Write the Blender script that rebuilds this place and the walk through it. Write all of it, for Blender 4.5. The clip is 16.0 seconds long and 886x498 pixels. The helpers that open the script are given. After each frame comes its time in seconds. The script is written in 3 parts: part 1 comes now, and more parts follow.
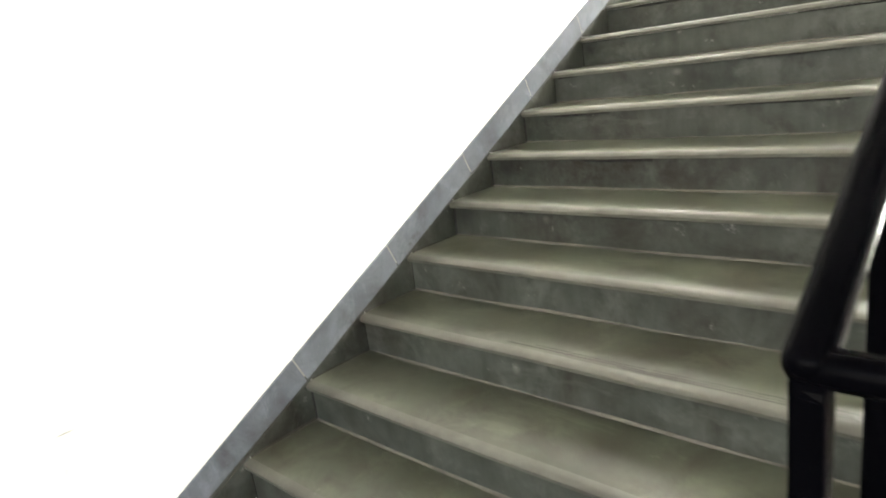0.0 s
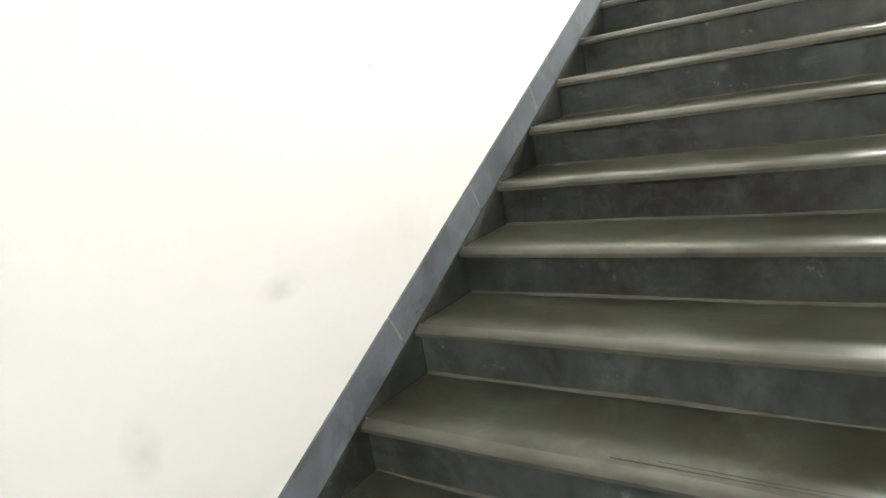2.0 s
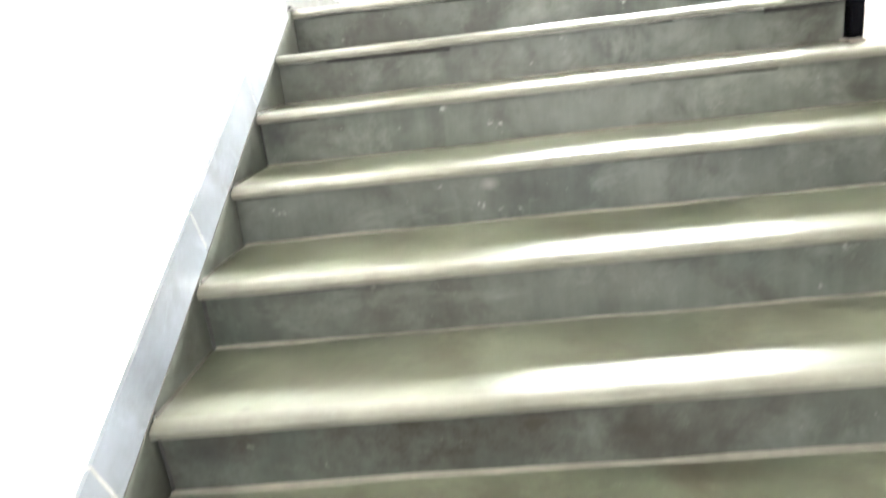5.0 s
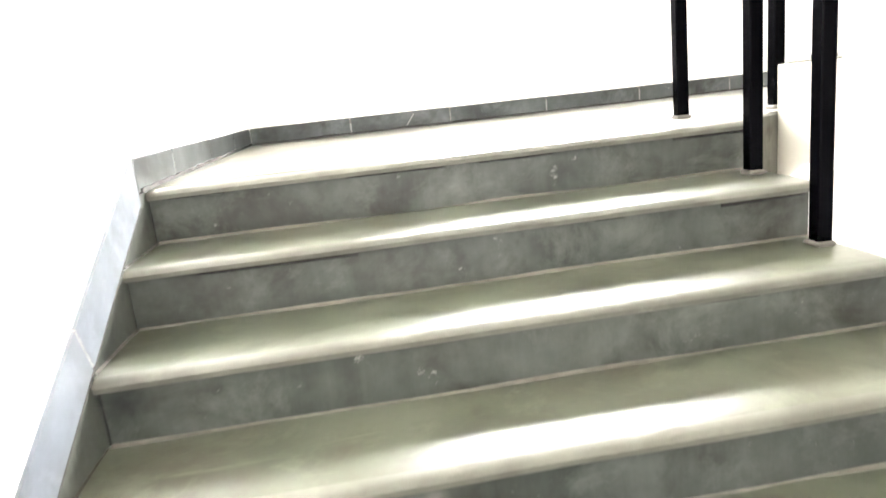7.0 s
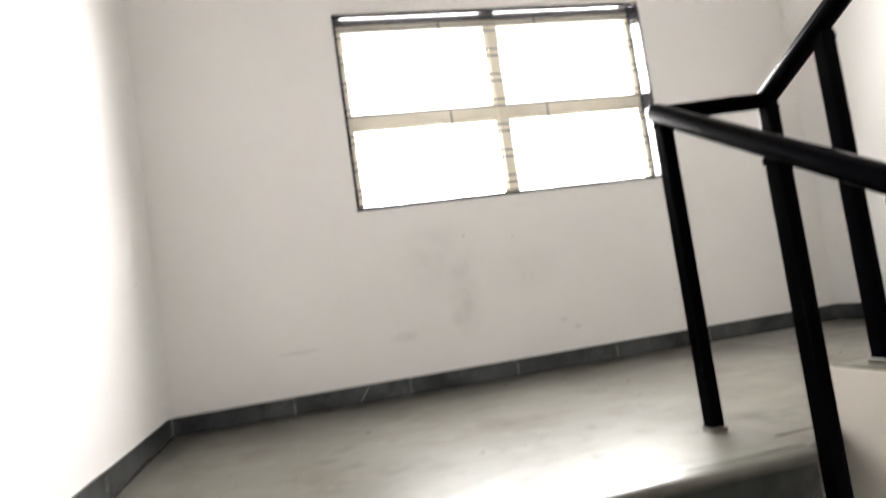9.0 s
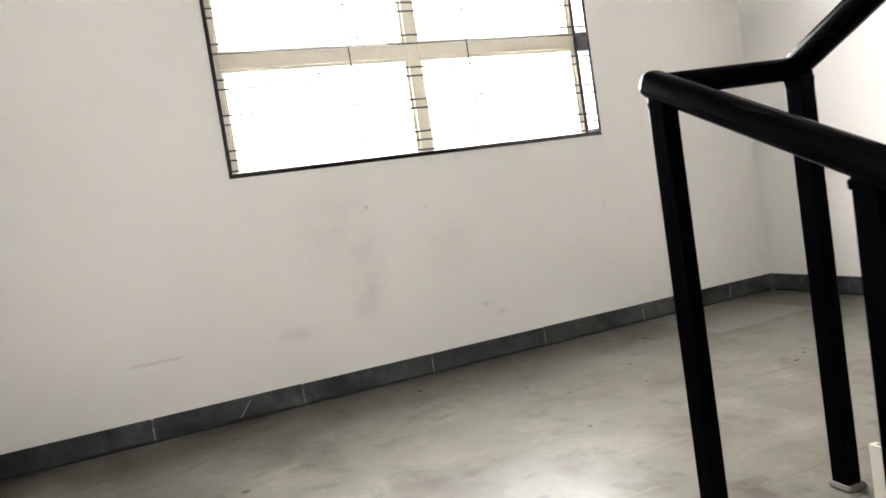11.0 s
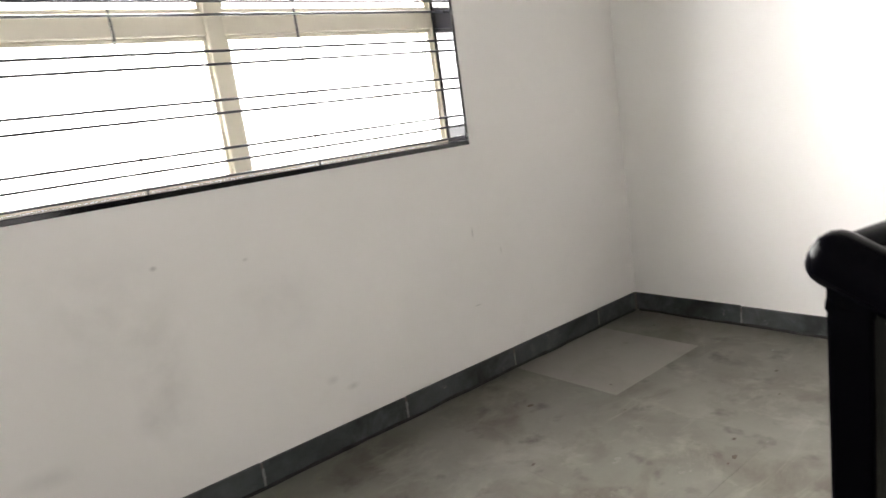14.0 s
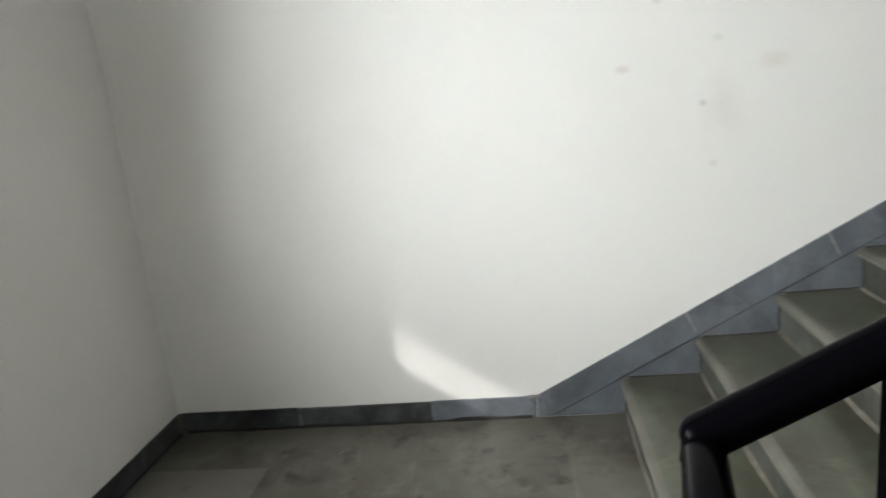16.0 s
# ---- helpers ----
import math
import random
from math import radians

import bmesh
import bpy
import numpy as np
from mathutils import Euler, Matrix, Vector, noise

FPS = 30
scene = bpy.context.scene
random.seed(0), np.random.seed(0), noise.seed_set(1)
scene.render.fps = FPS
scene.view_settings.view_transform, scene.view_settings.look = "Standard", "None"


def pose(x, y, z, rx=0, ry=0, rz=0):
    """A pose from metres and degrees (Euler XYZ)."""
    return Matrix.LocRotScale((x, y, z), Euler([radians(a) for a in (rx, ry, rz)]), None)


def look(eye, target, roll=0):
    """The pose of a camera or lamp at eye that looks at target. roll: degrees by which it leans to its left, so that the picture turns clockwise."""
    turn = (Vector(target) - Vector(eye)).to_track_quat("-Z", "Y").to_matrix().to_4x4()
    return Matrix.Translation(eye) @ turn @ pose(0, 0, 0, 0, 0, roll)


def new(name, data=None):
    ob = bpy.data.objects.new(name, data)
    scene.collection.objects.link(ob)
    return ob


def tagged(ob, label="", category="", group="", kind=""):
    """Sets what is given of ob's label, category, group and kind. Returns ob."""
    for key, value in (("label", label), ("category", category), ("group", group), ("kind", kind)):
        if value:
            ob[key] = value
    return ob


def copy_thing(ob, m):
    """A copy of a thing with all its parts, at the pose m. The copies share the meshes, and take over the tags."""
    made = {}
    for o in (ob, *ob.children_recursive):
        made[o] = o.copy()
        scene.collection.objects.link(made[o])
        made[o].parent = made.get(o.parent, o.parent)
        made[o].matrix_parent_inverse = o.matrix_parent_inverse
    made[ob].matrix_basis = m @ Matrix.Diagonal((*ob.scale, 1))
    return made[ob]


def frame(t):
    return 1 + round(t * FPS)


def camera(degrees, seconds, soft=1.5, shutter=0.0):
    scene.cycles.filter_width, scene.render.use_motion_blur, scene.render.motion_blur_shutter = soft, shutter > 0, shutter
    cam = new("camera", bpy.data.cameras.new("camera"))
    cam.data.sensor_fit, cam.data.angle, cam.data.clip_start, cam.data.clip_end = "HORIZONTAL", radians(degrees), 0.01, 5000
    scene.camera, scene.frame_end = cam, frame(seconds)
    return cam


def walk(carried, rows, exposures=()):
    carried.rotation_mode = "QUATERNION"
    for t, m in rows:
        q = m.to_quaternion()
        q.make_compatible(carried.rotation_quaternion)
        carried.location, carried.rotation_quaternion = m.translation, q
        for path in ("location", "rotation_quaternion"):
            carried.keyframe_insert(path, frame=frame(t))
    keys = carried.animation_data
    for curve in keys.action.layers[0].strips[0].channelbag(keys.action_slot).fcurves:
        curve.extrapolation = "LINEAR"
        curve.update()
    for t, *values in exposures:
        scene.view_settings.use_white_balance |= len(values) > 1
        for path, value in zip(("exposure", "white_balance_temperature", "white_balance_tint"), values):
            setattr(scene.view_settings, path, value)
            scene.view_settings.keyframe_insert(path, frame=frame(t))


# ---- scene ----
cam = camera(67.2, 16.0, soft=1.5, shutter=0.5)
PATH = [
    (0, (1.996, -0.633, 1.363), (0.649, 0.754, 0.849), -7.6),
    (0.5, (1.813, -0.551, 1.355), (0.441, 0.835, 0.91), -7.1),
    (1, (1.632, -0.434, 1.352), (0.286, 0.987, 0.938), -8.2),
    (1.5, (1.486, -0.339, 1.358), (0.178, 1.117, 0.943), -8.7),
    (2, (1.265, -0.261, 1.306), (0.09, 1.295, 0.859), -10.2),
    (2.5, (1.107, -0.152, 1.338), (0.113, 1.532, 0.918), -7.6),
    (3, (0.963, 0.015, 1.326), (0.195, 1.801, 0.859), -8.1),
    (3.5, (0.835, 0.227, 1.325), (0.217, 2.061, 0.823), -8.3),
    (4, (0.736, 0.41, 1.354), (0.213, 2.267, 0.826), -8.4),
    (4.5, (0.667, 0.618, 1.377), (0.315, 2.52, 0.868), -7.2),
    (4.7, (0.658, 0.706, 1.418), (0.423, 2.606, 0.839), -8.0),
    (5, (0.663, 0.757, 1.548), (0.503, 2.67, 0.988), -6.7),
    (5.2, (0.694, 0.746, 1.625), (0.594, 2.672, 1.093), -6.7),
    (7.3, (0.594, 1.403, 1.955), (0.891, 3.339, 1.553), -5.3),
    (7.5, (0.610, 1.430, 1.970), (0.960, 3.371, 1.638), -5.0),
    (8, (0.623, 1.594, 2.043), (1.007, 3.535, 1.749), -5.6),
    (8.5, (0.624, 1.754, 2.127), (0.981, 3.72, 2.04), -6.6),
    (9, (0.636, 1.894, 2.249), (1.098, 3.834, 2.393), -8.3),
    (9.2, (0.652, 1.952, 2.276), (1.204, 3.863, 2.49), -8.8),
    (11.3, (0.837, 2.606, 2.541), (1.56, 4.462, 2.362), -8.6),
    (11.5, (0.851, 2.657, 2.56), (1.559, 4.516, 2.349), -9.1),
    (12, (0.885, 2.806, 2.654), (1.52, 4.689, 2.427), -8.3),
    (12.5, (0.94, 2.966, 2.72), (1.613, 4.839, 2.526), -8.6),
    (13, (0.963, 3.118, 2.785), (1.789, 4.922, 2.528), -9.6),
    (13.5, (0.997, 3.25, 2.854), (2.05, 4.925, 2.562), -7.9),
    (14, (1.07, 3.389, 2.888), (2.29, 4.927, 2.507), -8.0),
    (14.5, (1.123, 3.567, 2.998), (2.458, 4.998, 2.586), -7.6),
    (15, (1.16, 3.695, 3.03), (2.661, 4.945, 2.606), -7.7),
    (15.5, (1.235, 3.72, 3.095), (3.034, 4.435, 2.591), -9.0),
    (15.7, (1.252, 3.77, 3.118), (3.143, 4.27, 2.655), -7.2),
    (16, (1.328, 3.768, 3.153), (3.255, 4.045, 2.692), -6.6),
]
EXPOSURE = [(t, stops, kelvin, tint) for t, stops, kelvin, tint in (
    (0, 1.9, 6800, 9), (1, 1.19, 6600, 7), (1.5, 1.12, 6600, 8), (2, 1.19, 6600, 8), (3, 1.72, 6600, 11), (4, 2.27, 6550, 11), (4.5, 2.55, 6550, 10), (5, 3.2, 6450, 9), (5.3, 3.3, 6450, 9), (7.3, 2.65, 6500, 13),
    (8, 1.8, 6550, 14), (8.5, 1.12, 6600, 15), (9, 0.38, 6500, 17), (9.2, -0.05, 6500, 16), (11.3, 0.42, 6550, 15), (12, 0.42, 6550, 15), (12.5, 0.28, 6550, 16), (13, -0.2, 6600, 16),
    (13.5, -0.14, 6600, 17), (14, 0.1, 6500, 16), (14.5, 0.27, 6450, 14), (15, 0.0, 6450, 9), (15.5, 0.02, 6450, 6), (16, -0.70, 6250, 9))]
walk(cam, [(t, look(eye, target, roll)) for t, eye, target, roll in PATH], EXPOSURE)

# ---- world, light ----
world = bpy.data.worlds.new("world")
scene.world = world
world.use_nodes = True
wn = world.node_tree
sky = wn.nodes.new("ShaderNodeTexSky")
sky.sky_type, sky.sun_disc = "NISHITA", False
sky.sun_elevation, sky.sun_rotation = radians(27), radians(-45)
wn.nodes["Background"].inputs[1].default_value = 0.12
wn.links.new(sky.outputs[0], wn.nodes["Background"].inputs[0])

sun = new("sun", bpy.data.lights.new("sun", "SUN"))
sun.data.energy, sun.data.angle, sun.data.color = 5.0, radians(1.6), (1, 0.95, 0.88)
sun.matrix_world = look((0, 0, 0), (1.0, -1.0, -0.72))


def area(name, eye, target, w, h, energy, color=(1, 1, 1)):
    ob = new(name, bpy.data.lights.new(name, "AREA"))
    ob.data.shape, ob.data.size, ob.data.size_y, ob.data.energy, ob.data.color = "RECTANGLE", w, h, energy, color
    ob.data.spread = radians(150)
    ob.matrix_world = look(eye, target)
    return ob


area("window_daylight", (1.978, 5.73, 3.32), (1.978, 0, 1.75), 1.80, 0.98, 252, (1.0, 0.99, 0.955))
# Lamp added for an assumed, unseen opening behind the start; it lifts the risers
area("assumed_hall_daylight", (1.97, -3.1, 1.55), (1.97, 0, 1.55), 2.6, 2.2, 18, (1.0, 0.98, 0.95))

# ---- materials ----


def material(name):
    m = bpy.data.materials.new(name)
    m.use_nodes = True
    return m, m.node_tree, m.node_tree.nodes["Principled BSDF"]


def node(tree, kind, **settings):
    n = tree.nodes.new(kind)
    for k, v in settings.items():
        n.inputs[k.replace("_", " ")].default_value = v
    return n


def noise_of(tree, scale, detail=4.0, rough=0.55, distort=0.0, stretch=None):
    co = tree.nodes.new("ShaderNodeTexCoord")
    n = node(tree, "ShaderNodeTexNoise", Scale=scale, Detail=detail, Roughness=rough, Distortion=distort)
    if stretch:
        mp = tree.nodes.new("ShaderNodeMapping")
        mp.inputs["Scale"].default_value = stretch
        tree.links.new(co.outputs["Object"], mp.inputs[0])
        tree.links.new(mp.outputs[0], n.inputs["Vector"])
    else:
        tree.links.new(co.outputs["Object"], n.inputs["Vector"])
    return n.outputs["Fac"]


def span(tree, value, a, b, lo=0.0, hi=1.0):
    r = node(tree, "ShaderNodeMapRange", From_Min=a, From_Max=b, To_Min=lo, To_Max=hi)
    tree.links.new(value, r.inputs["Value"])
    return r.outputs[0]


def mix(tree, fac, a, b, how="MIX"):
    m = tree.nodes.new("ShaderNodeMix")
    m.data_type, m.blend_type = "RGBA", how
    for sock, val in ((m.inputs[0], fac), (m.inputs[6], a), (m.inputs[7], b)):
        if isinstance(val, (int, float)):
            sock.default_value = val
        elif isinstance(val, tuple):
            sock.default_value = (*val, 1)
        else:
            tree.links.new(val, sock)
    return m.outputs[2]


def math_of(tree, op, a, b):
    m = tree.nodes.new("ShaderNodeMath")
    m.operation = op
    for sock, val in zip(m.inputs, (a, b)):
        if isinstance(val, (int, float)):
            sock.default_value = val
        else:
            tree.links.new(val, sock)
    return m.outputs[0]


def bump(tree, bsdf, height, strength, distance):
    b = node(tree, "ShaderNodeBump", Strength=strength, Distance=distance)
    tree.links.new(height, b.inputs["Height"])
    tree.links.new(b.outputs[0], bsdf.inputs["Normal"])


def spot(tree, centre, size):
    """A soft oval mask for dirt and darker or paler patches, 1 in its middle."""
    co = tree.nodes.new("ShaderNodeTexCoord")
    mp = tree.nodes.new("ShaderNodeMapping")
    mp.inputs["Scale"].default_value = [1 / s for s in size]
    mp.inputs["Location"].default_value = [-c / s for c, s in zip(centre, size)]
    tree.links.new(co.outputs["Object"], mp.inputs[0])
    d = tree.nodes.new("ShaderNodeVectorMath")
    d.operation = "LENGTH"
    tree.links.new(mp.outputs[0], d.inputs[0])
    return span(tree, d.outputs["Value"], 0.1, 1.0, 1.0, 0.0)


def paint(name, base, dirt, spots=()):
    m, tr, b = material(name)
    big = span(tr, noise_of(tr, 1.3, 5, 0.6), 0.35, 0.75)
    fine = span(tr, noise_of(tr, 14, 5, 0.65), 0.3, 0.8)
    col = mix(tr, math_of(tr, "MULTIPLY", big, 0.55), base, dirt)
    col = mix(tr, math_of(tr, "MULTIPLY", fine, 0.16), col, dirt)
    for centre, size, amount, colour in spots:
        s = math_of(tr, "MULTIPLY", spot(tr, centre, size), amount)
        s = math_of(tr, "MULTIPLY", s, span(tr, noise_of(tr, 9, 4), 0.3, 0.62, 0.15, 1.0))
        col = mix(tr, s, col, colour)
    tr.links.new(col, b.inputs["Base Color"])
    b.inputs["Roughness"].default_value = 0.62
    b.inputs["Specular IOR Level"].default_value = 0.3
    trowel = math_of(tr, "ADD", math_of(tr, "MULTIPLY", noise_of(tr, 5, 3), 1.0), math_of(tr, "MULTIPLY", noise_of(tr, 120, 3), 0.16))
    bump(tr, b, trowel, 0.22, 0.006)
    return m


GREY, BROWN = (0.30, 0.29, 0.27), (0.45, 0.33, 0.24)
PAINT = paint("wall_paint", (0.85, 0.84, 0.815), (0.80, 0.785, 0.75))
INK = (0.10, 0.09, 0.085)
PAINT_LEFT = paint("wall_paint_scuffed", (0.85, 0.845, 0.825), (0.81, 0.80, 0.77), [
    ((0, 0.757, 0.922), (1, 0.085, 0.04), 0.40, GREY), ((0, 0.323, 0.727), (1, 0.05, 0.08), 0.28, GREY), ((0, 0.29, 1.583), (1, 0.04, 0.005), 0.8, GREY),
    ((0, 1.237, 1.417), (1, 0.006, 0.010), 1.0, GREY), ((0, -0.18, 0.519), (1, 0.035, 0.004), 1.2, GREY), ((0, -0.21, 0.41), (1, 0.03, 0.03), 0.3, GREY),
    ((0, 1.25, 0.90), (1, 0.35, 0.13), 0.12, BROWN), ((0, 2.2, 1.42), (1, 0.4, 0.1), 0.10, BROWN), ((0, 0.5, 0.48), (1, 0.3, 0.06), 0.08, BROWN), ((0, 5.04, 2.497), (1, 0.01, 0.01), 1.0, INK)])
PAINT_BACK = paint("wall_paint_smudged", (0.84, 0.825, 0.80), (0.78, 0.76, 0.735), [
    ((1.445, 5.45, 2.47), (0.26, 1, 0.28), 0.17, GREY), ((1.575, 5.45, 2.22), (0.11, 1, 0.26), 0.23, GREY), ((1.52, 5.45, 2.12), (0.07, 1, 0.07), 0.18, GREY),
    ((1.97, 5.45, 2.36), (0.20, 1, 0.20), 0.13, GREY), ((1.22, 5.45, 2.07), (0.12, 1, 0.04), 0.2, GREY), ((2.2, 5.45, 1.98), (0.035, 1, 0.016), 0.35, GREY), ((2.12, 5.45, 2.03), (0.03, 1, 0.02), 0.28, GREY),
    ((0.643, 5.45, 2.075), (0.13, 1, 0.008), 0.8, GREY), ((2.87, 5.45, 2.41), (0.004, 1, 0.03), 1.0, GREY), ((3.02, 5.45, 2.3), (0.003, 1, 0.022), 0.9, GREY), ((2.85, 5.45, 2.1), (0.025, 1, 0.004), 0.8, GREY), ((1.89, 5.45, 2.532), (0.012, 1, 0.007), 0.45, GREY),
    ((1.608, 5.45, 2.572), (0.013, 1, 0.010), 0.9, INK)])
PAINT_RIGHT = paint("wall_paint_spotted", (0.85, 0.845, 0.82), (0.80, 0.79, 0.76), [
    ((3.95, 2.863, 3.125), (1, 0.07, 0.04), 0.35, BROWN), ((3.95, 3.40, 3.151), (1, 0.04, 0.02), 0.28, BROWN), ((3.95, 3.06, 3.228), (1, 0.025, 0.02), 0.35, GREY),
    ((3.95, 3.116, 3.0), (1, 0.018, 0.016), 0.4, GREY), ((3.95, 3.083, 2.774), (1, 0.022, 0.018), 0.4, GREY), ((3.95, 3.268, 3.378), (1, 0.02, 0.015), 0.4, GREY), ((3.95, 3.05, 2.95), (1, 0.10, 0.2), 0.15, BROWN)])


def stone(name, a, b2, stain, rough, coarse=2.5, relief=0.2, gloss=0.6, spots=(), streaks=0.0, scuffs=0.0, specks=0.0, vary=0.08, blotch=0.0, murk=(0.052, 0.045, 0.036)):
    """Polished grey-green limestone, cloudy, with worn and stained patches, scuffs and fine grain."""
    m, tr, b = material(name)
    info = tr.nodes.new("ShaderNodeObjectInfo")
    col = mix(tr, span(tr, noise_of(tr, coarse, 5, 0.55), 0.28, 0.72), a, b2)
    col = mix(tr, math_of(tr, "MULTIPLY", span(tr, noise_of(tr, coarse * 2.3, 6, 0.6), 0.40, 0.80), 0.6), col, stain)
    col = mix(tr, math_of(tr, "MULTIPLY", span(tr, noise_of(tr, 70, 5, 0.7), 0.35, 0.75), 0.09), col, tuple(0.5 * c for c in a))
    if streaks:
        col = mix(tr, math_of(tr, "MULTIPLY", span(tr, noise_of(tr, 1.0, 5, 0.6, 0, (16, 16, 2.2)), 0.45, 0.75), streaks), col, tuple(1.9 * c for c in b2))
        col = mix(tr, math_of(tr, "MULTIPLY", span(tr, noise_of(tr, 1.0, 5, 0.65, 0, (9, 9, 3)), 0.48, 0.72), streaks * 1.3), col, stain)
    if scuffs:
        col = mix(tr, math_of(tr, "MULTIPLY", span(tr, noise_of(tr, 11, 6, 0.8), 0.63, 0.76), scuffs), col, (0.40, 0.39, 0.36))
    if specks:
        col = mix(tr, math_of(tr, "MULTIPLY", span(tr, noise_of(tr, 9.5, 3, 0.5), 0.60, 0.76), specks), col, tuple(0.5 * c for c in stain))
    if blotch:
        col = mix(tr, math_of(tr, "MULTIPLY", span(tr, noise_of(tr, 3.4, 6, 0.62, 0.6), 0.50, 0.72), blotch), col, murk)
        col = mix(tr, math_of(tr, "MULTIPLY", span(tr, noise_of(tr, 5.2, 6, 0.7, 0.4), 0.54, 0.78), blotch * 0.7), col, tuple(1.45 * c for c in b2))
        col = mix(tr, math_of(tr, "MULTIPLY", span(tr, noise_of(tr, 1.0, 5, 0.7, 0.5, (1.6, 9, 4)), 0.60, 0.74), blotch * 0.5), col, tuple(1.5 * c for c in b2))
    for centre, size, amount, colour in spots:
        patch = math_of(tr, "MULTIPLY", spot(tr, centre, size), amount)
        if max(size[0], size[2]) > 0.2:
            patch = math_of(tr, "MULTIPLY", patch, span(tr, noise_of(tr, 7, 6, 0.7), 0.36, 0.62))
        col = mix(tr, patch, col, colour)
    col = mix(tr, 1.0, col, mix(tr, info.outputs["Random"], (1 - vary, 1 - vary, 1 - 0.9 * vary), (1 + vary, 1 + vary, 1 + 0.8 * vary)), "MULTIPLY")
    tr.links.new(col, b.inputs["Base Color"])
    b.inputs["Roughness"].default_value = rough
    b.inputs["Specular IOR Level"].default_value = gloss
    h = math_of(tr, "ADD", noise_of(tr, 4, 2), math_of(tr, "MULTIPLY", noise_of(tr, 110, 3, 0.6), 0.003))
    bump(tr, b, h, relief, 0.004)
    return m


DARK, PALE = (0.018, 0.018, 0.018), (0.42, 0.40, 0.36)
TREAD = stone("tread_stone", (0.042, 0.049, 0.033), (0.114, 0.121, 0.087), (0.050, 0.039, 0.029), 0.28, 2.5, 0.15, 0.44, [
    ((0.172, 1.803, 0.955), (0.016, 0.05, 0.03), 0.9, DARK), ((0.633, 3.003, 1.595), (0.016, 0.04, 0.02), 0.9, PALE), ((0.70, 1.803, 0.955), (0.02, 0.03, 0.03), 0.6, DARK),
    ((0.33, 1.5, 0.795), (0.012, 0.03, 0.03), 0.7, DARK), ((1.05, 1.5, 0.795), (0.012, 0.03, 0.03), 0.6, DARK)], 0.0, 0.2, 0.4, 0.07, 0.85, (0.034, 0.028, 0.019))
# Dark ovals towards the risers' wall end, paler ones further along
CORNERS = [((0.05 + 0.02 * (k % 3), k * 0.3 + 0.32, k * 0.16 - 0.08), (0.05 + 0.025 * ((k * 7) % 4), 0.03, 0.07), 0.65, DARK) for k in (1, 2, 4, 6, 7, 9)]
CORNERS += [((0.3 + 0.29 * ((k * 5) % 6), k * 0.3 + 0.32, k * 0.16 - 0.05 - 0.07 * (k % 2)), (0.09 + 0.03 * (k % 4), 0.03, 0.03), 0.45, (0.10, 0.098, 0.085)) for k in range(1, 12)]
# Paler than the tread: worn lips, with the light they catch in the colour
EDGE = stone("worn_lit_nosing_stone", (0.082, 0.081, 0.066), (0.134, 0.131, 0.108), (0.056, 0.048, 0.038), 0.28, 5.0, 0.15, 0.5, (), 0.0, 0.15, 0.3, 0.06, 0.25, (0.050, 0.043, 0.034))
# Broad ovals: brown stains, with shade also put into these risers' colour
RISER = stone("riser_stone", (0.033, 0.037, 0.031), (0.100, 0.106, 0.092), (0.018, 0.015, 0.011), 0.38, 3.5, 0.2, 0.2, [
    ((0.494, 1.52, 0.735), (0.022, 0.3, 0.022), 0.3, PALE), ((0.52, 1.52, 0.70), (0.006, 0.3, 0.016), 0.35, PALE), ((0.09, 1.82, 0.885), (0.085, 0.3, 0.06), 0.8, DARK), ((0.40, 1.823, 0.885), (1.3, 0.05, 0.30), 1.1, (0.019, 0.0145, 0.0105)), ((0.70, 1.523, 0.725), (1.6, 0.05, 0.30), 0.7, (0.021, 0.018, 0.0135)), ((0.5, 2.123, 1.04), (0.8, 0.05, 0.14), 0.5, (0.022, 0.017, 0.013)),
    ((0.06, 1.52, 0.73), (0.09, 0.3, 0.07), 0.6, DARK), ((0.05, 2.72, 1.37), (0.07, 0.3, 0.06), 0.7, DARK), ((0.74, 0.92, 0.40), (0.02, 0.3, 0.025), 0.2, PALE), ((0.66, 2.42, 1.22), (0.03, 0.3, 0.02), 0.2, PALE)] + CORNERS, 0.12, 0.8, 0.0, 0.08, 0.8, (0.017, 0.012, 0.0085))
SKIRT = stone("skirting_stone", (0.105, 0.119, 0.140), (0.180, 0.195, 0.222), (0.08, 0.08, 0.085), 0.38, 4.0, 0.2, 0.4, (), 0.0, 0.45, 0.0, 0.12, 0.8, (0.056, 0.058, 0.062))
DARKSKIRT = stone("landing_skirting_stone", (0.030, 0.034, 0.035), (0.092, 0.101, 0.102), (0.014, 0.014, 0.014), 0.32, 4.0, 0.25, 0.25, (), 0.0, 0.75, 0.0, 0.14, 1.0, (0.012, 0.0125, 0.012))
FLOOR = stone("floor_stone", (0.098, 0.097, 0.080), (0.146, 0.142, 0.119), (0.062, 0.055, 0.042), 0.33, 2.2, 0.12, 0.27, (), 0.0, 0.3, 0.9, 0.025, 0.95, (0.054, 0.045, 0.033))
PALESTONE = stone("pale_floor_stone", (0.150, 0.146, 0.124), (0.178, 0.172, 0.148), (0.15, 0.137, 0.114), 0.32, 1.6, 0.15, 0.5, [((3.12, 5.19, 1.76), (0.05, 0.03, 1), 0.9, (0.06, 0.045, 0.03)), ((3.5, 5.2, 1.76), (0.02, 0.02, 1), 0.7, (0.06, 0.05, 0.04))], 0.0, 0.0, 0.3, 0.03, 0.3)


